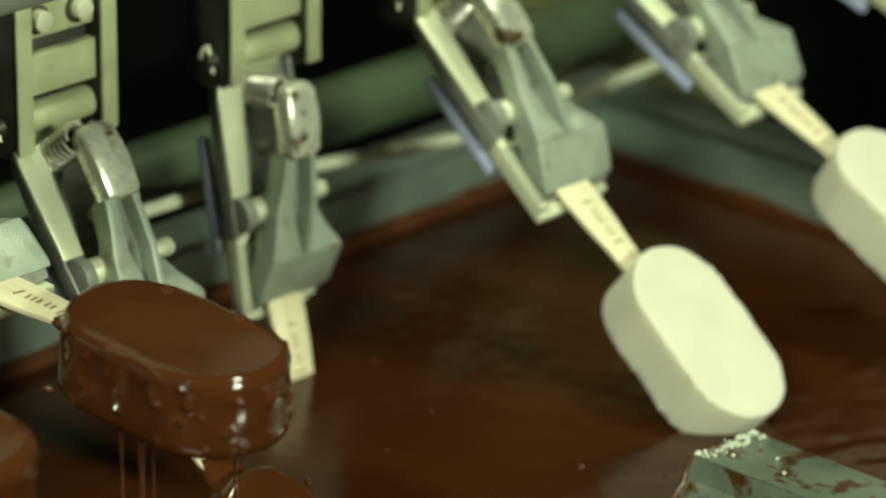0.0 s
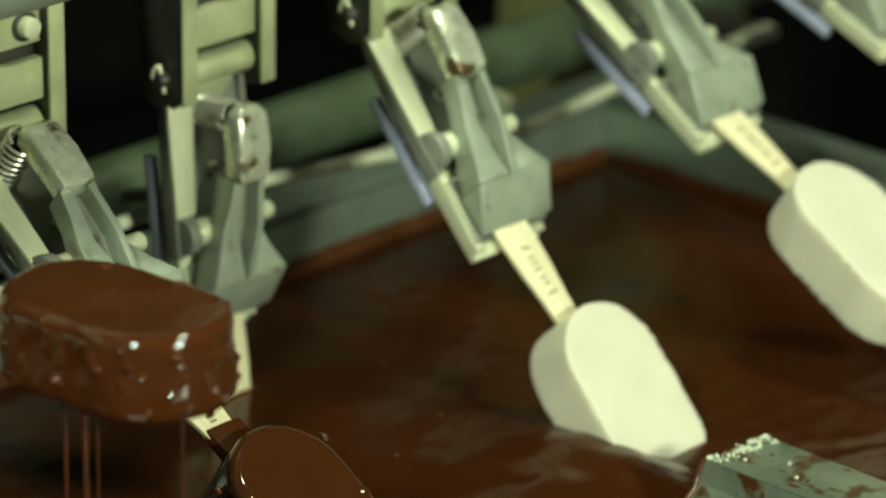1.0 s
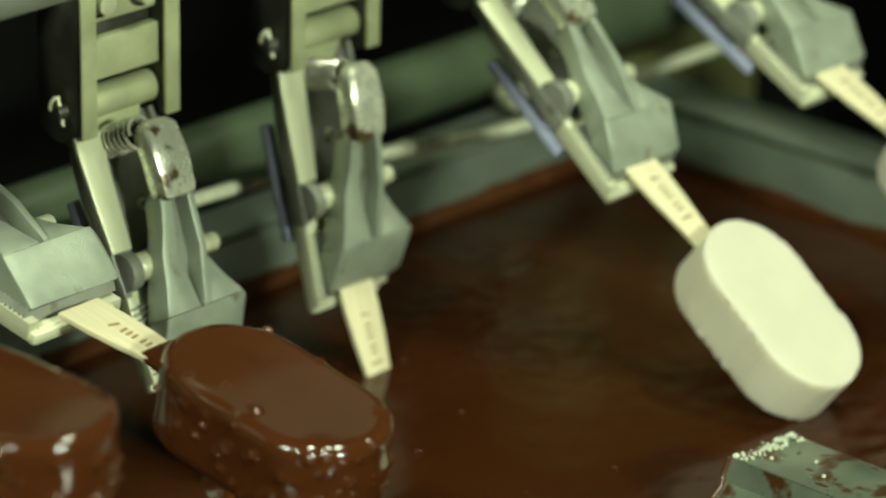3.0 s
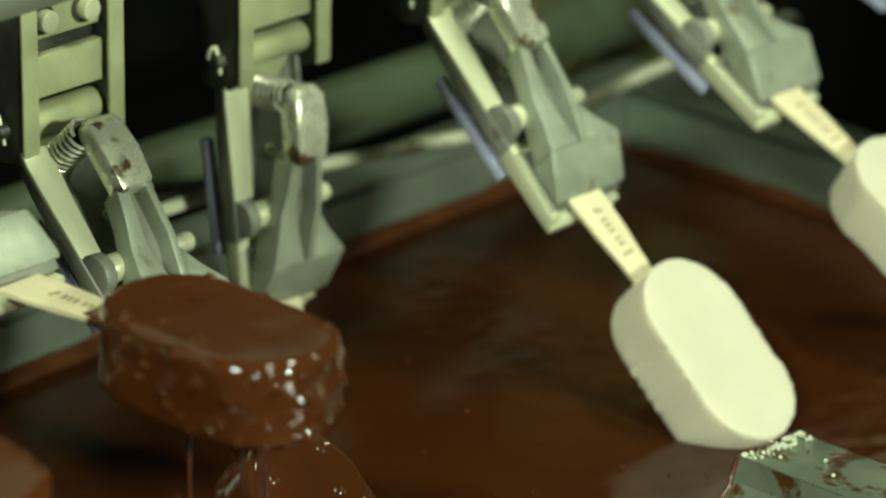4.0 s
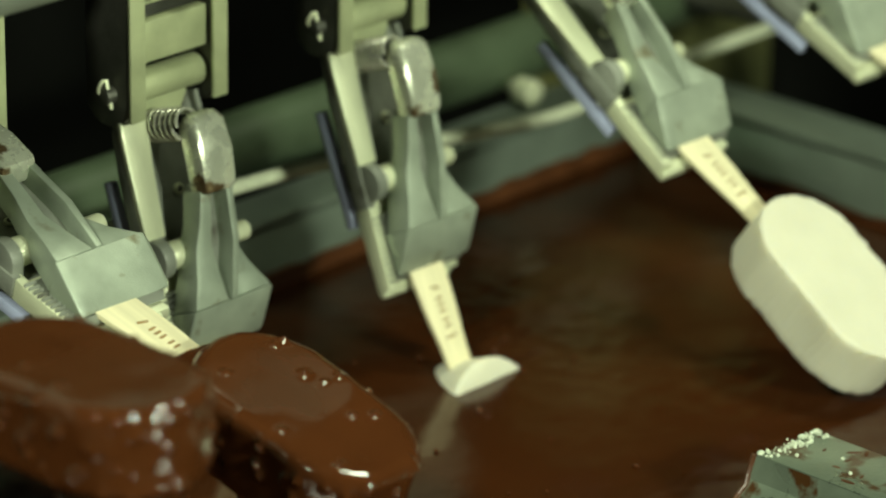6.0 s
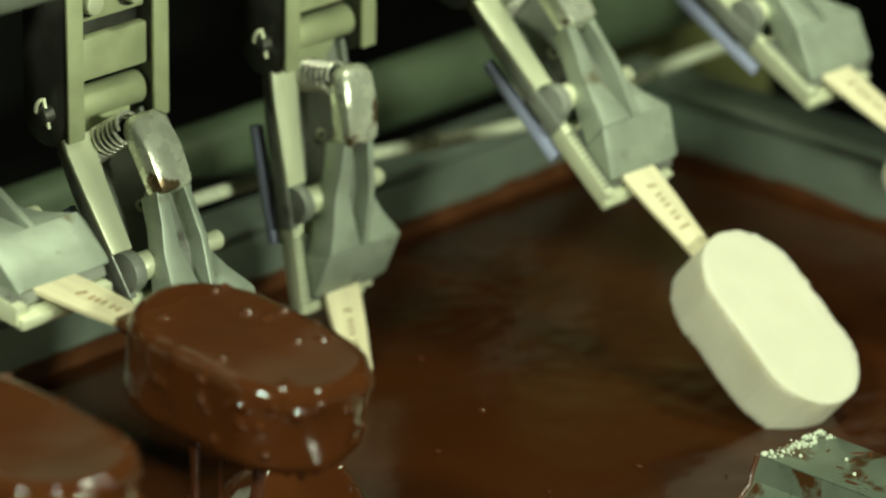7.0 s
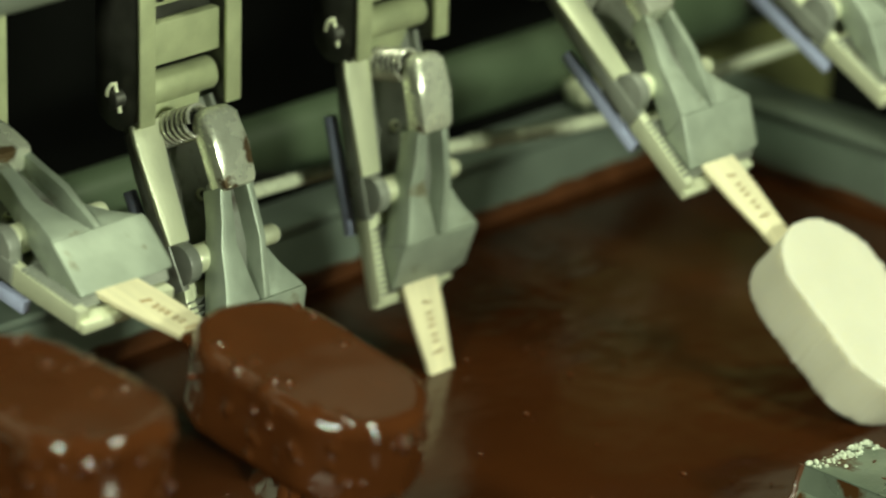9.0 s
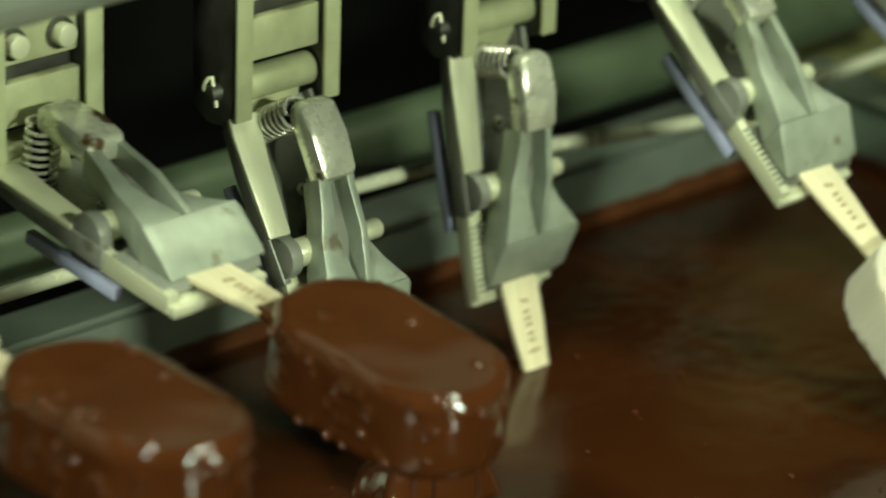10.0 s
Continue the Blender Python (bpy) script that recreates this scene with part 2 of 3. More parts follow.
# ---------------------------------------------------------------- hall
def slab(name, lo, hi, mat, label):
    ob = part(name, box(lo, hi), mat, None, label, smooth=False)
    return tagged(ob, kind="structure", category="structure")


slab("floor", (-3, -3, -0.1), (3, 3, 0), M_FLOOR, "dark concrete floor of the factory hall")
slab("ceiling", (-3, -3, 3.0), (3, 3, 3.1), M_WALL, "grey painted ceiling of the factory hall")
slab("wall_north", (-3, 3, 0), (3, 3.1, 3), M_WALL, "grey painted hall wall behind the machine")
slab("wall_south", (-3, -3.1, 0), (3, -3, 3), M_WALL, "grey painted hall wall")
slab("wall_east", (3, -3.1, 0), (3.1, 3.1, 3), M_WALL, "grey painted hall wall")
slab("wall_west", (-3.1, -3.1, 0), (-3, 3.1, 3), M_WALL, "grey painted hall wall")


def tube_light(x, y, turn, z=2.785):
    t = thing("tube_light", "white fluorescent tube light under the hall ceiling", "lamp", "hall lights")
    part("housing", box((-0.24, -0.09, 0.03), (0.24, 0.09, 0.08), 0.01), M_BEAM, t)
    for s in (-0.04, 0.04):
        part("tube", rod((-0.2, s, 0.015), (0.2, s, 0.015), 0.013), M_TUBE, t, "glowing glass tube")
    part("hanger", box((-0.02, -0.02, 0.08), (0.02, 0.02, 3.0 - z)), M_BEAM, t)
    t.matrix_world = pose(x, y, z, 0, 0, turn)


tube_light(0.55, -0.45, 0)
tube_light(-1.9, -0.7, 0)
tube_light(-0.2, -2.4, 0, 2.085)

# ---------------------------------------------------------------- dipping tank
TX0, TX1, TY0, TY1 = -0.55, 0.390, -0.62, 0.056
tank = thing("dipping_tank", "grey-green steel dipping tank filled with melted chocolate", "tank")
Z = ZH
part("back_wall", box((TX0, TY1, Z - 0.34), (TX1, TY1 + 0.006, Z - 0.109), 0.001), M_TANK, tank)
part("back_flange", box((TX0, TY1 - 0.001, Z - 0.1085), (TX1 + 0.03, TY1 + 0.024, Z - 0.104), 0.0015), M_TANK, tank)
part("side_wall", box((TX1, TY0, Z - 0.34), (TX1 + 0.006, TY1 + 0.006, Z - 0.109), 0.001), M_TANK, tank)
part("side_flange", box((TX1 - 0.001, TY0, Z - 0.1085), (TX1 + 0.03, TY1 - 0.002, Z - 0.104), 0.0015), M_TANK, tank)
part("side_wall", box((TX0 - 0.006, TY0, Z - 0.34), (TX0, TY1 + 0.006, Z - 0.109), 0.001), M_TANK, tank)
part("front_wall", box((TX0, TY0 - 0.006, Z - 0.34), (TX1, TY0, Z - 0.109), 0.001), M_TANK, tank)
part("bottom", box((TX0, TY0, Z - 0.346), (TX1, TY1, Z - 0.3402)), M_TANK, tank)
for x in (TX0 + 0.04, TX1 - 0.04):
    for y in (TY0 + 0.04, TY1 - 0.04):
        part("leg", box((x - 0.025, y - 0.025, 0), (x + 0.025, y + 0.025, Z - 0.3462), 0.004), M_TANK, tank)


def film_edge(n, length, base, wave, seed):
    """The upper line of the chocolate that clings to a tank wall."""
    return [(length * i / n, base + wave * noise.noise(Vector((i * 0.11, seed, 0))) + wave * 0.6 * noise.noise(Vector((i * 0.5, seed, 3)))) for i in range(n + 1)]


top = film_edge(160, TX1 - TX0 - 0.004, -0.1282, 0.0035, 1.0)
part("chocolate_film", prism([(TX0 + 0.002 + x, Z + h) for x, h in top] + [(TX1 - 0.002, Z - 0.16), (TX0 + 0.002, Z - 0.16)], "y", TY1 - 0.0022, TY1 - 0.0004),
     M_FILM, tank, "orange-brown dried chocolate along the wall", smooth=False)
top = film_edge(140, TY1 - TY0 - 0.006, -0.1308, 0.0030, 7.0)
part("chocolate_film", prism([(TY0 + 0.002 + y, Z + h) for y, h in top] + [(TY1 - 0.004, Z - 0.16), (TY0 + 0.002, Z - 0.16)], "x", TX1 - 0.0022, TX1 - 0.0004),
     M_FILM, tank, "orange-brown dried chocolate along the wall", smooth=False)


def bath():
    """The chocolate's surface: slow swells, stirred ridges and small ripples."""
    nx, ny = 300, 216
    xs = np.linspace(TX0 + 0.001, TX1 - 0.0025, nx)
    ys = np.linspace(TY0 + 0.001, TY1 - 0.0025, ny)
    verts = []
    for y in ys:
        for x in xs:
            h = 0.0007 * noise.noise(Vector((x * 9, y * 14, 0.3)))
            h += 0.0003 * noise.noise(Vector((x * 30 + y * 12, y * 34, 2.0)))
            h += 0.0003 * (0.3 + max(0.0, noise.noise(Vector((x * 7, y * 7, 9.0)))) * 2.4) * noise.noise(Vector((x * 95, y * 120, 5.0)))
            stir = math.exp(-((y + 0.25) / 0.055) ** 2) * min(1.0, max(0.0, (x + 0.05) / 0.1))
            h += 0.0011 * stir * noise.noise(Vector((x * 48 + y * 30, y * 85, 11.0))) + 0.0005 * stir * noise.noise(Vector((x * 120, y * 190, 12.0)))
            verts.append((x, y, CHOC + h))
    faces = [(j * nx + i, j * nx + i + 1, (j + 1) * nx + i + 1, (j + 1) * nx + i) for j in range(ny - 1) for i in range(nx - 1)]
    me = bpy.data.meshes.new("chocolate_bath")
    me.from_pydata(verts, [], faces)
    me.materials.append(M_BATH)
    me.polygons.foreach_set("use_smooth", [True] * len(me.polygons))
    return tagged(new("chocolate_bath", me), "glossy dark brown melted chocolate filling the dipping tank", "chocolate", kind="stuff")


bath()


def specks():
    """Small bubbles and bits that float on the chocolate."""
    rnd = random.Random(4)
    bm = bmesh.new()
    for _ in range(110):
        x, y = rnd.uniform(-0.15, 0.36), rnd.uniform(-0.33, -0.02)
        r = rnd.choice((0.0004, 0.0005, 0.0007, 0.0010))
        bmesh.ops.create_icosphere(bm, subdivisions=2, radius=r, matrix=Matrix.Translation((x, y, CHOC + 0.0008)) @ Matrix.Diagonal((1, rnd.uniform(1, 1.8), 0.7, 1)))
    tagged(part("chocolate_bubbles", bm, M_NUT), "small chocolate bubbles on the bath", "bubbles", kind="stuff")


specks()


# ---------------------------------------------------------------- steel lip with crumbs over the bath
def lip():
    t = thing("overflow_lip", "greenish steel lip smeared with chocolate and pale crumbs", "metal strip")
    x0, x1, y0, y1, z = 0.1185, 0.1505, -0.2262, TY0 + 0.0005, Z - 0.108
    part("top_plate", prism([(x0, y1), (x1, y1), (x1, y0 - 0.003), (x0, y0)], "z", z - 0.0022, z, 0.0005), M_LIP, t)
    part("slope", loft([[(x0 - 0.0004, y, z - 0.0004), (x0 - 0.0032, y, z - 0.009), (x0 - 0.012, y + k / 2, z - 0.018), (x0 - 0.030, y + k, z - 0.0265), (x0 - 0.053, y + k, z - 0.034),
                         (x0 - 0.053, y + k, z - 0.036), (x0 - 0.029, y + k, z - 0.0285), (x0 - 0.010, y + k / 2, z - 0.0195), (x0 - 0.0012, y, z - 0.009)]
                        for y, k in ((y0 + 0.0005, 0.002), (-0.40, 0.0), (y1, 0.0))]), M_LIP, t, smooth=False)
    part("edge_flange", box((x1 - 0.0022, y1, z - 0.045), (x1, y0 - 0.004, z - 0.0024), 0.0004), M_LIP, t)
    rim = sweep([(x0 - 0.0004 - 0.052 * i / 24, y0 + 0.001 + 0.002 * i / 24 + 0.0006 * math.sin(i * 2.1), z - 0.0002 + float(np.interp(i / 24 * 0.052, (0, 0.0028, 0.012, 0.030, 0.052), (0, -0.009, -0.018, -0.0265, -0.034)))) for i in range(25)],
                [0.0011 + 0.0006 * abs(noise.noise(Vector((i * 0.7, 2, 2)))) for i in range(25)], 8)
    part("chocolate_edge", rim, M_FILM, t, "brown chocolate dried on the edge")
    rnd = random.Random(8)
    bm = bmesh.new()
    for i in range(125):
        if i < 110:
            f = rnd.random()
            x, y = x0 + (x1 - x0) * f, y0 - 0.003 * f - abs(rnd.gauss(0, 0.004))
        else:
            x, y = rnd.uniform(x0, x1), y0 - rnd.random() ** 2 * 0.05
        r = rnd.choice((0.0002, 0.0003, 0.0005, 0.0009))
        bmesh.ops.create_icosphere(bm, subdivisions=1, radius=r, matrix=Matrix.Translation((x, y, z + r * 0.5)) @ pose(0, 0, 0, rnd.uniform(0, 90), rnd.uniform(0, 90), 0))
    for x, y, r in ((x0 + 0.0008, y0 - 0.001, 0.0015), (x1 - 0.002, y0 - 0.004, 0.0015), (x1 - 0.004, y0 - 0.0035, 0.0010)):
        bmesh.ops.create_icosphere(bm, subdivisions=2, radius=r, matrix=Matrix.Translation((x, y, z + 0.0006)) @ Matrix.Diagonal((1.2, 0.9, 0.7, 1)))
    tagged(part("sugar_grit", bm, M_SUGAR, t, "pale ice and sugar crumbs"), kind="stuff")
    for i in range(16):
        bm = bmesh.new()
        x, y, r = rnd.uniform(x0 + 0.003, x1 - 0.002), y0 - 0.006 - rnd.random() ** 1.3 * 0.08, rnd.uniform(0.0006, 0.0017)
        bmesh.ops.create_icosphere(bm, subdivisions=2, radius=r, matrix=Matrix.Translation((x, y, z)) @ pose(0, 0, 0, 0, 0, rnd.uniform(0, 180)) @ Matrix.Diagonal((1.9, 0.7, 0.12, 1)))
        part("chocolate_splash", bm, M_FILM, t)


lip()


# ---------------------------------------------------------------- frame behind the grippers
def frame_parts():
    p = thing("frame_pipe", "thick dark green painted pipe running behind the grippers", "pipe")
    part("pipe", rod((-0.9, 0.092, Z - 0.0865), (1.0, 0.092, Z - 0.0865), 0.0148, seg=48), M_PIPE, p)
    for x in (-0.88, 0.98):
        part("pipe_foot", box((x - 0.03, 0.07, 0), (x + 0.03, 0.114, Z - 0.10), 0.004), M_PIPE, p)
    g = thing("guide_rail", "bright bent steel guide rod behind the grippers", "rail")
    pts = ((-0.40, -0.066), (0.0, -0.066), (0.06, -0.0665), (0.10, -0.0675), (0.142, -0.070), (0.171, -0.0736), (0.214, -0.0785), (0.262, -0.0848), (0.290, -0.0876),
           (0.312, -0.0880), (0.332, -0.0862), (0.355, -0.0840), (0.380, -0.0830), (0.47, -0.083))
    xs, zs = zip(*pts)
    fine = np.linspace(xs[0], xs[-1], 120)
    smooth = [sum(np.interp(x + d, xs, zs) for d in (-0.012, -0.006, 0, 0.006, 0.012)) / 5 for x in fine]
    part("rod", sweep([(x, 0.024, Z + z) for x, z in zip(fine, smooth)], 0.0030, 16), M_ROD, g)
    part("collar", rod((0.206, 0.024, Z - 0.0772), (0.2105, 0.024, Z - 0.0778), 0.0038), M_ROD, g)
    part("collar", rod((0.2125, 0.024, Z - 0.0781), (0.217, 0.024, Z - 0.0787), 0.0038), M_ROD, g)
    part("stay", box((0.447, 0.018, Z - 0.0855), (0.470, 0.118, Z - 0.0805), 0.001), M_DARK, g)
    for x in (-0.2, 0.105):
        part("stay", rod((x, 0.026, Z - 0.068), (x, 0.080, Z - 0.084), 0.003), M_DARK, g)
    b = thing("frame_bolt", "pale round bolt head on the machine frame", "bolt")
    part("head", rod((0.3290, 0.0660, Z - 0.0975), (0.3290, 0.0765, Z - 0.0975), 0.0062, bevel=0.0012), M_STEEL, b)
    part("shank", rod((0.3290, 0.0766, Z - 0.0975), (0.3290, 0.0820, Z - 0.0960), 0.003), M_STEEL, b)
    o = thing("machine_post", "olive painted upright of the machine frame", "post")
    part("post", box((0.430, 0.118, 0), (0.575, 0.165, Z + 0.06), 0.006), M_OLIVE, o)
    part("base_plate", box((0.40, 0.10, 0), (0.60, 0.19, 0.012), 0.002), M_OLIVE, o)
    # added sheet with stiffeners: its black paints the darkness behind the pipes
    c = thing("machine_cover", "near-black sheet added for the unlit depth behind the pipes", "panel")
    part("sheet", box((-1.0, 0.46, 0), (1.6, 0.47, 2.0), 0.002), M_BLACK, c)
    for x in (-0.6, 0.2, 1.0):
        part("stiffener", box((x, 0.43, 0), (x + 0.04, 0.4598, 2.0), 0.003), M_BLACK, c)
    s = thing("support_beam", "pale green rounded machine beam above the chain", "beam")
    part("beam", box((-1.0, -0.105, Z + 0.0850), (0.115, -0.050, Z + 0.155), 0.012, seg=4), M_BEAM, s)
    for x in (-0.97, -0.65):
        part("beam_leg", box((x - 0.03, -0.10, 0), (x + 0.03, -0.055, Z + 0.0848), 0.004), M_BEAM, s)
    k = thing("chain_rail", "dark steel rail carrying the gripper chain", "rail")
    ways = [hinge(-8 + i / 4) for i in range(69)]
    part("rail", loft([[(w.x, w.y + y, w.z + z) for y, z in ((-0.010, 0.0706), (0.012, 0.0706), (0.012, 0.090), (-0.010, 0.090))] for w in ways]), M_DARK, k, smooth=False)
    for x in (-0.80, -0.60):
        part("rail_stay", box((x - 0.015, -0.1045, Z + 0.074), (x + 0.015, -0.0102, Z + 0.0846), 0.001), M_DARK, k)


frame_parts()


# ---------------------------------------------------------------- grippers
def mm(x0, x1, r0, r1, n0, n1, bevel=0.5, bm=None):
    """A block in the clamp's own measures, in millimetres: across, down from the hinge, outward."""
    return box((x0 / 1000, -n1 / 1000, -r1 / 1000), (x1 / 1000, -n0 / 1000, -r0 / 1000), bevel / 1000, bm)


def ring4(x0, x1, n0, n1, r):
    return [(x0 / 1000, -n1 / 1000, -r / 1000), (x1 / 1000, -n1 / 1000, -r / 1000), (x1 / 1000, -n0 / 1000, -r / 1000), (x0 / 1000, -n0 / 1000, -r / 1000)]


def xrod(x0, x1, r, n, rad, bevel=0.0):
    return rod((x0 / 1000, -n / 1000, -r / 1000), (x1 / 1000, -n / 1000, -r / 1000), rad / 1000, bevel=bevel / 1000)


def side_outline():
    """A carrier's side plate: straight above, round below."""
    o = [(0.014, 0.0705), (-0.0095, 0.0705), (-0.0095, -0.004)]
    for i in range(9):
        a = math.pi * i / 8
        o.append((0.00225 - 0.01175 * math.cos(a), -0.004 - 0.0095 * math.sin(a)))
    return o


def gripper():
    t = thing("stick_gripper", "worn steel spring clamp hanging from its chain carrier", "gripper", "grippers on the chain")
    for x0, x1 in ((-23.5, -18.0), (20.5, 25.5)):
        # plate in dark steel for its shaded side, pale strip for the lit front
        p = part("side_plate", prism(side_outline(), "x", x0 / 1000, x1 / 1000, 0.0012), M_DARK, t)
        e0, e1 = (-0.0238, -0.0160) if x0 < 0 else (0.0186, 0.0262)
        part("plate_edge", box((e0, -0.0114, -0.0095), (e1, -0.0096, 0.0704), 0.0008), M_PLATE, p, "front edge strip in pale steel, its lit face painted")
    part("cross_web", box((-0.0179, -0.0065, 0.0105), (0.0204, -0.001, 0.0270), 0.0012), M_PLATE, t)
    part("upper_web", box((-0.0179, -0.0050, 0.0325), (0.0204, 0.004, 0.0705), 0.0012), M_PLATE, t)
    part("web_back", box((-0.0179, -0.0009, 0.0100), (0.0204, 0.003, 0.0324), 0.0005), M_DARK, t)
    for x in (-0.009, 0.0115):
        b = part("bolt", rod((x, -0.0052, 0.0405), (x, -0.0105, 0.0405), 0.0042, bevel=0.0008), M_STEEL, t)
        part("washer", rod((x, -0.00505, 0.0405), (x, -0.0062, 0.0405), 0.0058), M_DARK, b)
    part("hinge_pin", xrod(-28, 27.5, 0, 0, 3.6, 0.6), M_DARK, t)
    loop = [(-0.0262 - 0.0025 * math.sin(a), 0.001 - 0.0030 * math.cos(a) * 0.4, 0.0035 + 0.0030 * math.cos(a)) for a in [i * 0.42 for i in range(12)]]
    part("split_pin", sweep([(-0.0262, -0.003, -0.0045)] + [(-0.0262, -0.002, 0.0)] + loop, 0.0008, 8), M_STEEL, t, "bent wire split pin")
    # the swinging clamp
    clamp = part("clamp", mm(-21, 19.5, 8, 74, -7.2, -5.0, 0.4), M_GREY, t, "channel-shaped grey steel back arm of the clamp")
    part("side_wall", loft([ring4(-23.6, -21.2, -5.0, 0.4, 13.5), ring4(-24.8, -21.2, -6.0, 0.6, 30), ring4(-24.8, -21.2, -8.0, 0.0, 74)], bevel=0.0006), M_GREY, clamp)
    part("side_wall", mm(17.4, 19.5, 8, 62, -4.9, -1.0, 0.3), M_GREY, clamp)
    part("hinge_sleeve", xrod(-17.4, 20.0, 0, 0, 6.3, 0.6), M_PLATE, clamp, "bright steel hinge sleeve")
    part("neck_plate", loft([ring4(-17.5, 14, -6, 0.5, 4.5), ring4(-20.5, 13, -6, -1.5, 9), ring4(-21, 9, -4.9, -3.0, 15)], bevel=0.0006), M_PLATE, clamp)
    # paler steel than the side wall: the front light is put into the colour
    part("lip", loft([ring4(-23.8, -10.6, -0.8, 1.8, 11), ring4(-24.7, -11.2, -0.8, 1.8, 17), ring4(-25.0, -13.2, -0.8, 1.8, 30), ring4(-24.9, -15.0, -1.0, 1.4, 57)], bevel=0.0006), M_STEEL, clamp,
         "worn front flange, paler to paint its lit face")
    r = part("rivet", rod((0.0014, 0.0051, -0.0425), (0.0014, 0.0036, -0.0425), 0.0024, bevel=0.0006), M_STEEL, clamp)
    part("rivet_hole", rod((0.0014, 0.0037, -0.0425), (0.0014, 0.0033, -0.0425), 0.0013), M_DARK, r)
    # back plate edge; its blue is reflected light put into the colour
    part("runner", mm(-24.0, -20.4, 33, 81, -16.5, -11.6, 0.7), M_BLUE, clamp, "back plate edge with its bluish reflection painted in")
    part("runner_stud", mm(-22, -12, 55, 66, -13.5, -7.25, 0.3), M_DARK, clamp)
    coil = [(-0.0060 + 0.0060 * math.cos(a), 0.0068 - 0.0250 * a / (2 * math.pi * 8.5), -0.0160 - 0.0012 * a / (2 * math.pi * 8.5) + 0.0060 * math.sin(a))
            for a in [i * 2 * math.pi / 16 for i in range(int(16 * 8.5) + 1)]]
    part("spring", sweep(coil, 0.00074, 8), M_SPRING, clamp, "steel coil spring")
    # added core: its black paints the shade seen between the coils
    part("spring_core", rod((-0.0060, -0.0165, -0.0168), (-0.0060, 0.0055, -0.0160), 0.0034), M_BLACK, clamp, "near-black core added for the shade inside the spring")
    boss = part("pivot_boss", xrod(-18.2, -6.5, 64.5, 2.0, 5.4, 1.0), M_STEEL, clamp, "round steel pivot boss")
    part("pivot_pin", xrod(-19.0, -18.1, 64.5, 2.0, 2.4, 0.3), M_DARK, boss)
    part("pivot_boss", xrod(14, 23.5, 64.5, 2.0, 3.8, 1.0), M_STEEL, clamp)
    ear = [(-0.0072 * math.sin(a) - 0.0014, -0.0645 + 0.0076 * math.cos(a)) for a in [math.pi * i / 10 for i in range(11)]]
    part("ear", prism(ear + [(0.0076, -0.0735), (0.0076, -0.0560)], "x", -0.0240, -0.0186, 0.0006), M_GREY, clamp, "rounded bearing ear")
    part("back_jaw", mm(-19.6, 18.2, 72, 108.5, -9.4, -4.6, 0.8), M_STEEL, clamp)
    part("jaw_side", loft([ring4(-23.4, -19.8, -9.0, -0.6, 72), ring4(-24.0, -19.8, -9.0, -1.0, 78), ring4(-24.4, -19.8, -8.6, -1.4, 108)], bevel=0.0004), M_STEEL, clamp)
    part("jaw_toe", mm(-23.6, 14, 106.0, 110.5, -9.8, -5.2, 1.2), M_STEEL, clamp)
    teeth = bmesh.new()
    for i in range(12):
        r = 78.0 + 2.3 * i
        prism([(0.0030, -(r + 2.1) / 1000), (0.0030, -r / 1000), (-0.0002, -(r + 0.5) / 1000)], "x", -0.0238, 0.0178, bm=teeth)
    part("jaw_teeth", teeth, M_GREY, clamp, "serrated jaw teeth", smooth=False)
    # the cast front lever: a recessed web between a flared flank, a thin rib and a wing
    lever = part("lever", loft([ring4(-5.5, 6, 8, 12.5, 40), ring4(-8.5, 7.5, 5, 8.6, 63), ring4(-10, 10, 1, 6.0, 75), ring4(-17.6, 20, -1.6, 7.5, 86.0)], bevel=0.0005), M_GREY, clamp,
                 "matt cast front lever")
    part("lever_flank", loft([ring4(-8.8, -3.6, 9, 19.6, 42), ring4(-10.8, -4.6, 7, 17.0, 54), ring4(-13.2, -5.2, 4, 14.2, 64), ring4(-15.6, -3.8, 1, 13.6, 75), ring4(-18.8, -1.8, -1, 12.7, 86)], bevel=0.0006), M_CAST, lever)
    part("rib", loft([ring4(3.4, 6.6, 9, 20.2, 42), ring4(3.8, 7.0, 5, 16.6, 64), ring4(-0.2, 2.6, 4, 12.9, 86)], bevel=0.0005), M_CAST, lever)
    part("lever_wing", loft([ring4(5.4, 8.4, 3, 12.5, 54), ring4(5.0, 9.6, 2, 10.5, 66), ring4(3.0, 15.0, 0, 10.4, 76), ring4(1.0, 21.2, -1, 11.8, 86)], bevel=0.0006), M_CAST, lever)
    part("jaw_block", loft([[(x / 1000, -0.0128, -0.0861), (x / 1000, -0.0004, -0.1036 - (0.0006 if abs(x) < 15 else 0)), (x / 1000, 0.0010, -0.1026), (x / 1000, 0.0012, -0.0861)]
                            for x in (-19.4, -15, 14, 20.8)] + [[(0.0236, -0.0092, -0.0875), (0.0236, 0.0000, -0.0995), (0.0236, 0.0010, -0.0990), (0.0236, 0.0010, -0.0875)]], bevel=0.0008), M_CAST, clamp)
    cap = part("cap", loft([ring4(-7.0, 5.4, 15.5, 22.4, 13.6), ring4(-9.2, 7.6, 14.6, 24.4, 17.5), ring4(-9.4, 8.2, 14.2, 24.6, 30), ring4(-9.0, 7.2, 12.6, 22.8, 44.5)], bevel=0.0024), M_CAP, clamp,
               "polished steel cap with brown stains")
    part("cap_chamfer", loft([ring4(7.3, 9.2, 15.5, 19.0, 19), ring4(7.9, 9.8, 15.0, 19.0, 32), ring4(6.9, 9.0, 13.0, 17.6, 46)], bevel=0.0007), M_GREY, cap)
    return t


KS = list(range(-2, 8))
first = gripper()
grippers = {KS[0]: first}
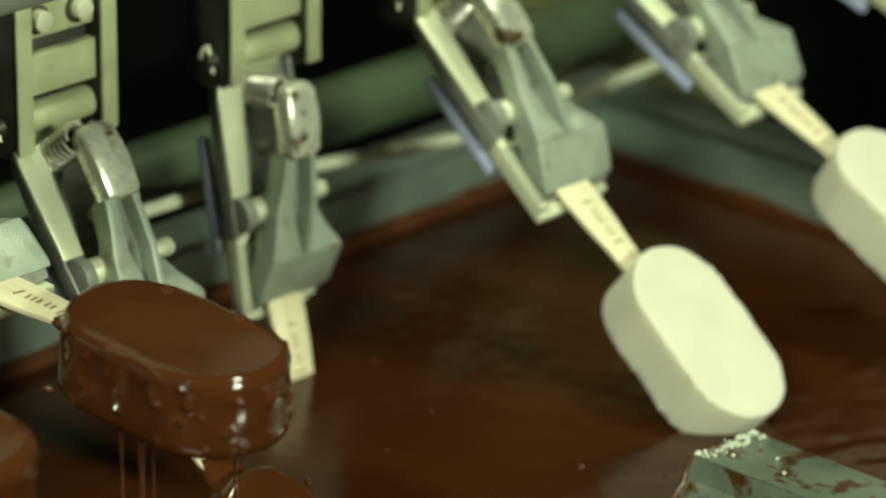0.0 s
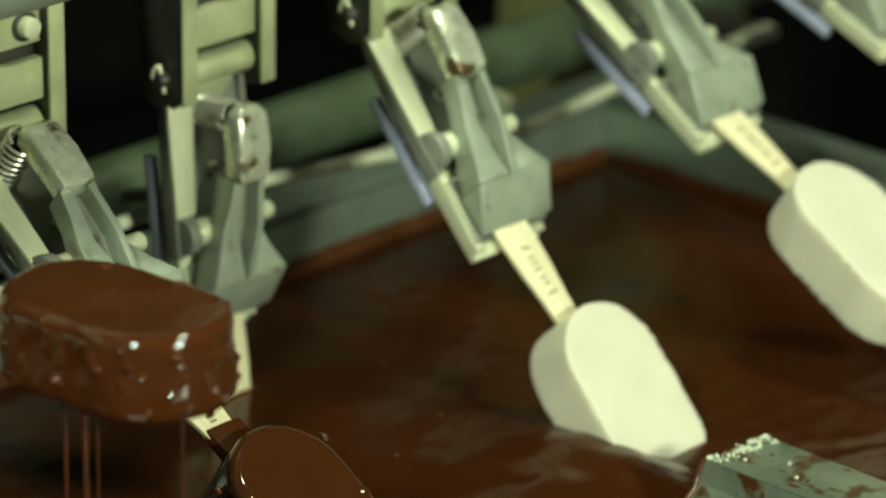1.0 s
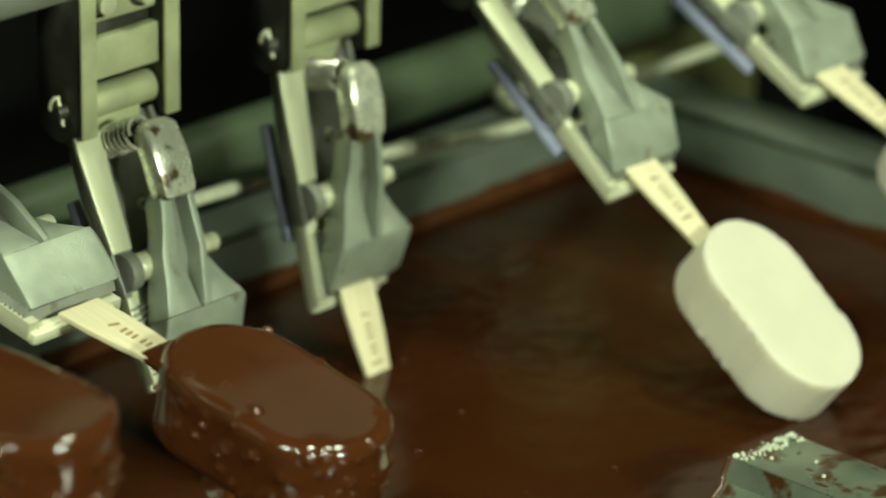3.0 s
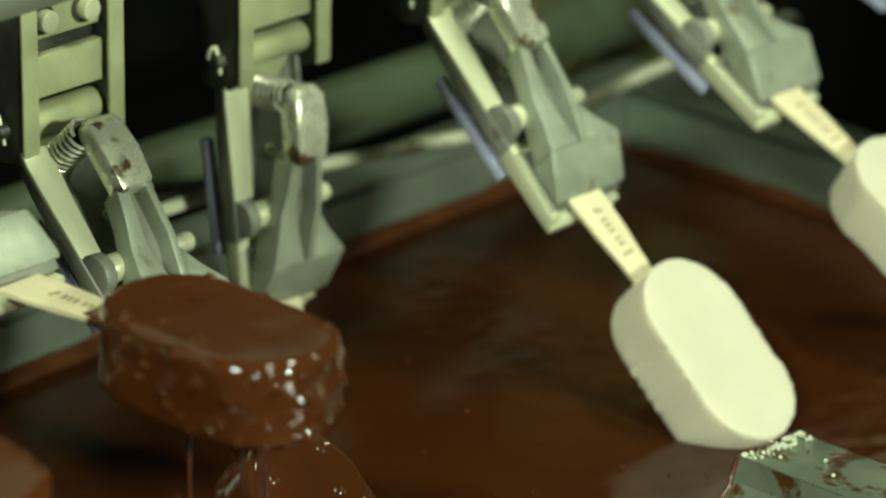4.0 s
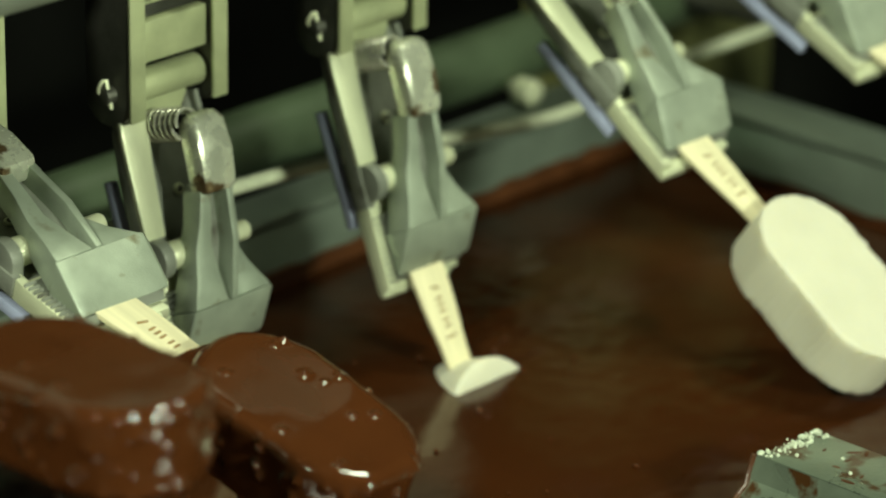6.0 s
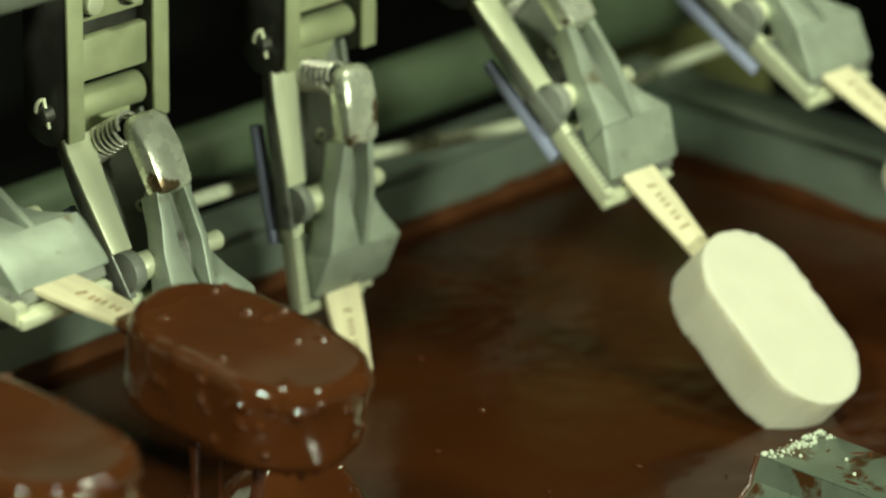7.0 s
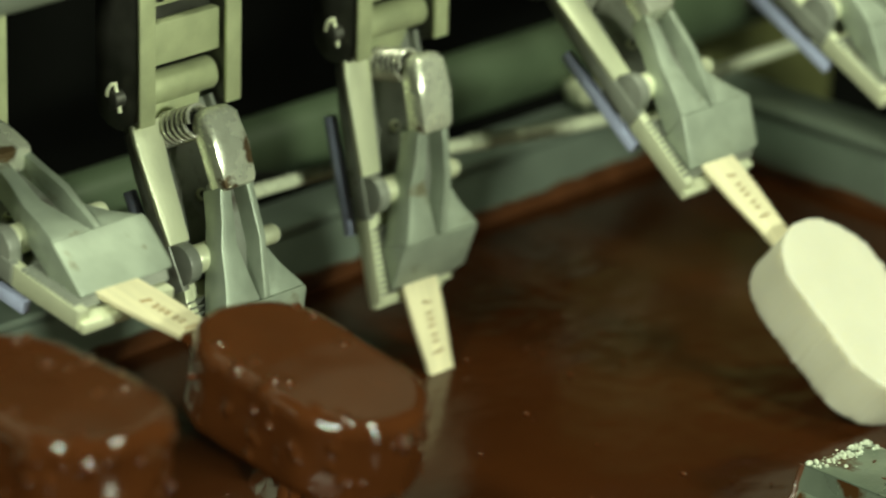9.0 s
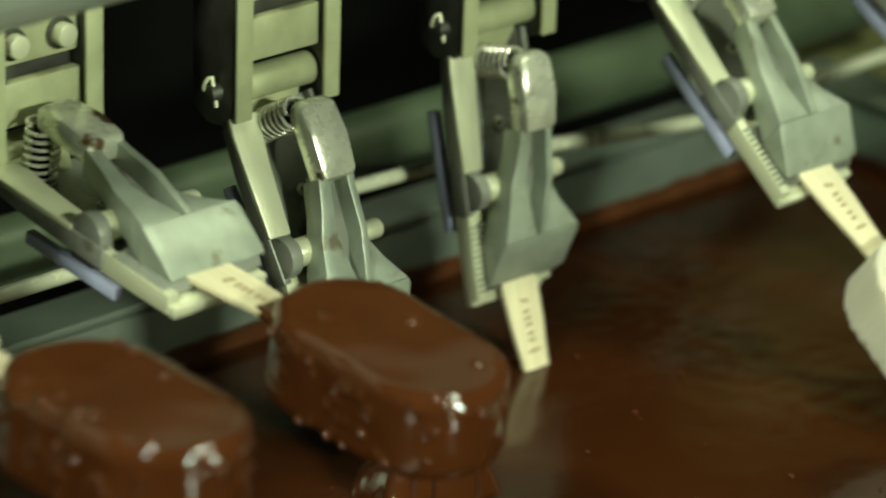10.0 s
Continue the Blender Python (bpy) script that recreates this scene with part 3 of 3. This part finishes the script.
for k in KS[1:]:
    grippers[k] = copy_thing(first, Matrix())


# ---------------------------------------------------------------- ice cream on sticks
def ice_shape(seed):
    def shift(x, y, z, nx, ny, nz):
        side = math.hypot(nx, nz)
        v = 0.0005 * noise.noise(Vector((x * 60, y * 60, z * 60 + seed)))
        v += side * 0.00022 * noise.noise(Vector((x * 900, y * 40, z * 900 + seed)))
        if 0.3 < side < 0.95:
            v += 0.0006 * noise.noise(Vector((x * 520, seed, z * 520))) * (1 + noise.noise(Vector((x * 60, seed, z * 60))))
        return v
    return shift


def stick_mesh():
    rows = [(92, 9.2), (105, 9.1), (118, 8.3), (132, 6.6), (145, 6.0), (185, 5.6), (190, 3.8)]
    lean = lambda r: -0.0048 + 0.0045 * min(1.0, (r - 92) / 60)
    o = [(w / 1000 + lean(r), -r / 1000) for r, w in rows] + [(-w / 1000 + lean(r), -r / 1000) for r, w in rows[::-1]]
    return prism(o, "y", -0.0012, 0.0009, 0.0003)


def ice_bar(k):
    t = thing("ice_cream_bar", "pale vanilla ice cream bar on a flat wooden stick", "ice cream", "ice cream bars")
    part("ice_cream", stadium(0.0244, 0.1404, 0.2222, 0.0250, 0.0012, ice_shape(k * 7.3), 260, 6, 8), M_ICE, t)
    s = part("stick", stick_mesh(), M_STICK, t, "pale flat birch stick with small brown print")
    for i, (r, w, lean) in enumerate(((108.5, 2.6, 14), (113.0, 1.9, -8), (115.6, 1.9, -8), (118.2, 1.9, -8), (122.0, 1.8, -6), (124.6, 1.8, -6), (129.0, 3.4, -3))):
        bar = box((-w / 1200, -0.00150, -0.00045), (w / 1200, -0.00105, 0.00045))
        b = part("print_mark", bar, M_PRINT, s, smooth=False)
        b.matrix_local = pose(-0.0036 + 0.00007 * (r - 106), 0, -r / 1000, 0, lean, 0)
    return t


bars = {k: ice_bar(k) for k in KS}


def coat_shape(seed):
    def shift(x, y, z, nx, ny, nz):
        rim = math.hypot(nx, nz)
        v = 0.0008 + 0.0005 * noise.noise(Vector((x * 40, y * 40, z * 40 + seed * 3.1))) + (0.0001 + 0.0007 * rim) * noise.noise(Vector((x * 75, y * 75, z * 75 + seed * 9.7)))
        v += 0.0004 * rim * noise.noise(Vector((x * 110, y * 110, z * 110 + seed)))
        v += 0.0012 * max(0.0, ny) + 0.0006 * max(0, -nz)
        return v
    return shift


def coating(k):
    rnd = random.Random(60 + k)
    t = thing("chocolate_coating", "fresh glossy milk chocolate coating with nut pieces, dripping", "chocolate", "chocolate coatings")
    bumps = []
    for _ in range(78):
        z = -rnd.uniform(0.148, 0.226)
        if rnd.random() < (0.5 if k in (1, 2) else 0.25):
            c = Vector((rnd.choice((-1, 1)) * rnd.triangular(0.004, 0.024, 0.023), rnd.choice((-0.0134, 0.0145)), max(z, -0.212)))
        else:
            c = Vector((rnd.choice((-0.0256, 0.0256)), rnd.uniform(-0.012, 0.014), max(z, -0.202 + 0.02 * rnd.random())))
        if rnd.random() < 0.3:
            a = rnd.uniform(0, math.pi)
            c = Vector((0.0254 * math.cos(a), rnd.uniform(-0.012, 0.014), -0.1984 - 0.0254 * math.sin(a)))
        bumps.append((c, rnd.uniform(0.0011, 0.0022), rnd.uniform(0.0009, 0.0020)))
    shell = part("shell", stadium(0.0252, 0.1388, 0.2234, 0.0272, 0.0034, coat_shape(k), 300, 20, 18, bumps), M_COAT, t)
    part("stick_coat", loft([[(w * x / 1000, (y * h) / 1000, -r / 1000) for x, y in ((-1, -1), (0, -1.25), (1, -1), (1.15, 0), (1, 1), (0, 1.25), (-1, 1), (-1.15, 0))]
                             for r, w, h in ((127 + (k % 3) * 2, 7.9, 1.5), (130 + (k % 3) * 2, 8.0, 2.1), (139, 7.8, 2.6), (146, 9.5, 5.0))]), M_COAT, t)
    for c, r, h in bumps[::2]:
        bm = bmesh.new()
        bmesh.ops.create_icosphere(bm, subdivisions=2, radius=rnd.uniform(0.0009, 0.0019),
                                   matrix=Matrix.Translation(c * 1.0) @ pose(0, 0, 0, rnd.uniform(0, 180), rnd.uniform(0, 180), 0) @ Matrix.Diagonal((1.3, 1.0, 0.8, 1)))
        part("nut_piece", bm, M_NUT, shell)
    for i in range(3):
        a = Vector((rnd.uniform(-0.020, 0.012), 0.0135, -rnd.uniform(0.165, 0.215)))
        n = 7
        part("drip_bead", sweep([a + Vector((0, 0.0016 * j, 0)) for j in range(n)], [0.0026, 0.0022, 0.0019, 0.0017, 0.0019, 0.0018, 0.0008], 10), M_COAT, shell)
    return t


CK = [-2, -1, 0, 1, 2, 3, 4]
coats = {k: coating(k) for k in CK}


def drip(k):
    """Threads of chocolate that run from a coated bar into the bath."""
    rnd = random.Random(90 + k)
    t = thing("chocolate_threads", "thin threads of chocolate running down into the bath", "chocolate", "chocolate threads")
    for i in range(4):
        x, y = rnd.uniform(-0.020, 0.018), rnd.uniform(-0.028, 0.024)
        r = rnd.choice((0.0003, 0.0004, 0.0006, 0.0011)) * (1.4 if k <= 0 else 1.0)
        pts = [(x + 0.0008 * noise.noise(Vector((j * 0.2, i, k))), y, -0.012 * j) for j in range(17)]
        part("thread", sweep(pts, [r * (3.0 if j == 0 else 1.5 if j == 1 else 1.0 + 0.35 * noise.noise(Vector((j * 0.9, i + k, 4)))) for j in range(17)], 8), M_THREAD, t)
    return t


drips = {k: drip(k) for k in CK[1:]}


def swell(k):
    """The chocolate that heaps up before a bar as it is drawn through the bath."""
    n = 52
    verts = []
    for j in range(n + 1):
        y = -0.125 + 0.235 * j / n
        for i in range(n + 1):
            x = -0.135 + 0.195 * i / n
            h = 0.0135 * math.exp(-(x / (0.058 if x < 0 else 0.020)) ** 2) * math.exp(-((y + 0.004) / 0.050) ** 2)
            h *= 1 + 0.16 * noise.noise(Vector((x * 70, y * 60, k * 5.0)))
            h += 0.0006 * noise.noise(Vector((x * 170, y * 190, k)))
            verts.append((x, y, h - 0.0022))
    m = n + 1
    faces = [(j * m + i, j * m + i + 1, (j + 1) * m + i + 1, (j + 1) * m + i) for j in range(n) for i in range(n)]
    me = bpy.data.meshes.new("chocolate_swell")
    me.from_pydata(verts, [], faces)
    me.materials.append(M_BATH)
    me.polygons.foreach_set("use_smooth", [True] * len(me.polygons))
    return tagged(new("chocolate_swell", me), "glossy brown chocolate heaped up beside a dipping bar", "chocolate", "swells in the bath", "stuff")


swells = {k: swell(k) for k in (1, 2, 3, 4, 5)}


# ---------------------------------------------------------------- what moves
def held(k, u):
    """Where a stick sits in its clamp: the bath draws it a little further out."""
    f = min(1.0, max(0.0, (2.0 - u) / 0.7)) if k >= 2 else 0.0
    return pose(-0.0005, 0.0006, -(HELD[k] + (4.0 if k == 2 else 1.0) * f * f * (3 - 2 * f)) / 1000, 0, -0.6, 0)


def motions():
    for k in KS:
        g = grippers[k]
        clamp = next(c for c in g.children if c.name.split(".")[0] == "clamp")
        us = [k + LAG.get(k, 0) - chain(t) for t in TIMES]
        walk(g, [(t, Matrix.Translation(hinge(u))) for t, u in zip(TIMES, us)])
        walk(clamp, [(t, pose(0, 0, 0, -swing(u), 0, 0)) for t, u in zip(TIMES, us)])
        walk(bars[k], [(t, arm_pose(u) @ held(k, u)) for t, u in zip(TIMES, us)])
        if k in swells:
            rows = []
            for t, u in zip(TIMES, us):
                h, v = hinge(u), min(max(u, 1.0), 2.2)
                up = min(1.0, max(0.0, (2.02 - u) / 0.27)) * min(1.0, max(0.0, (u - 1.05) / 0.55))
                a = radians(swing(v))
                rows.append((t, pose(h.x - 0.0255, h.y - 0.192 * math.sin(a), CHOC - 0.026 * (1 - up))))
            walk(swells[k], rows)
        if k in coats:
            rows = []
            for t, u in zip(TIMES, us):
                # before the dip the coating is part of the bath, low in the tank, and rises to meet the bar
                low = min(1.0, max(0.0, (u - 0.75) / 0.5))
                m = arm_pose(min(u, 0.75)) if low == 0 else Matrix.Translation((min(u, 2.9) * PITCH, 0, ZH - 0.085 * low)) @ pose(0, 0, 0, -swing(0.75), 0, 0)
                rows.append((t, m @ held(k, u)))
            walk(coats[k], rows)
            if k in drips:
                walk(drips[k], [(t, Matrix.Translation(m @ Vector((0, 0.0125, -0.188)))) for t, m in rows])


motions()
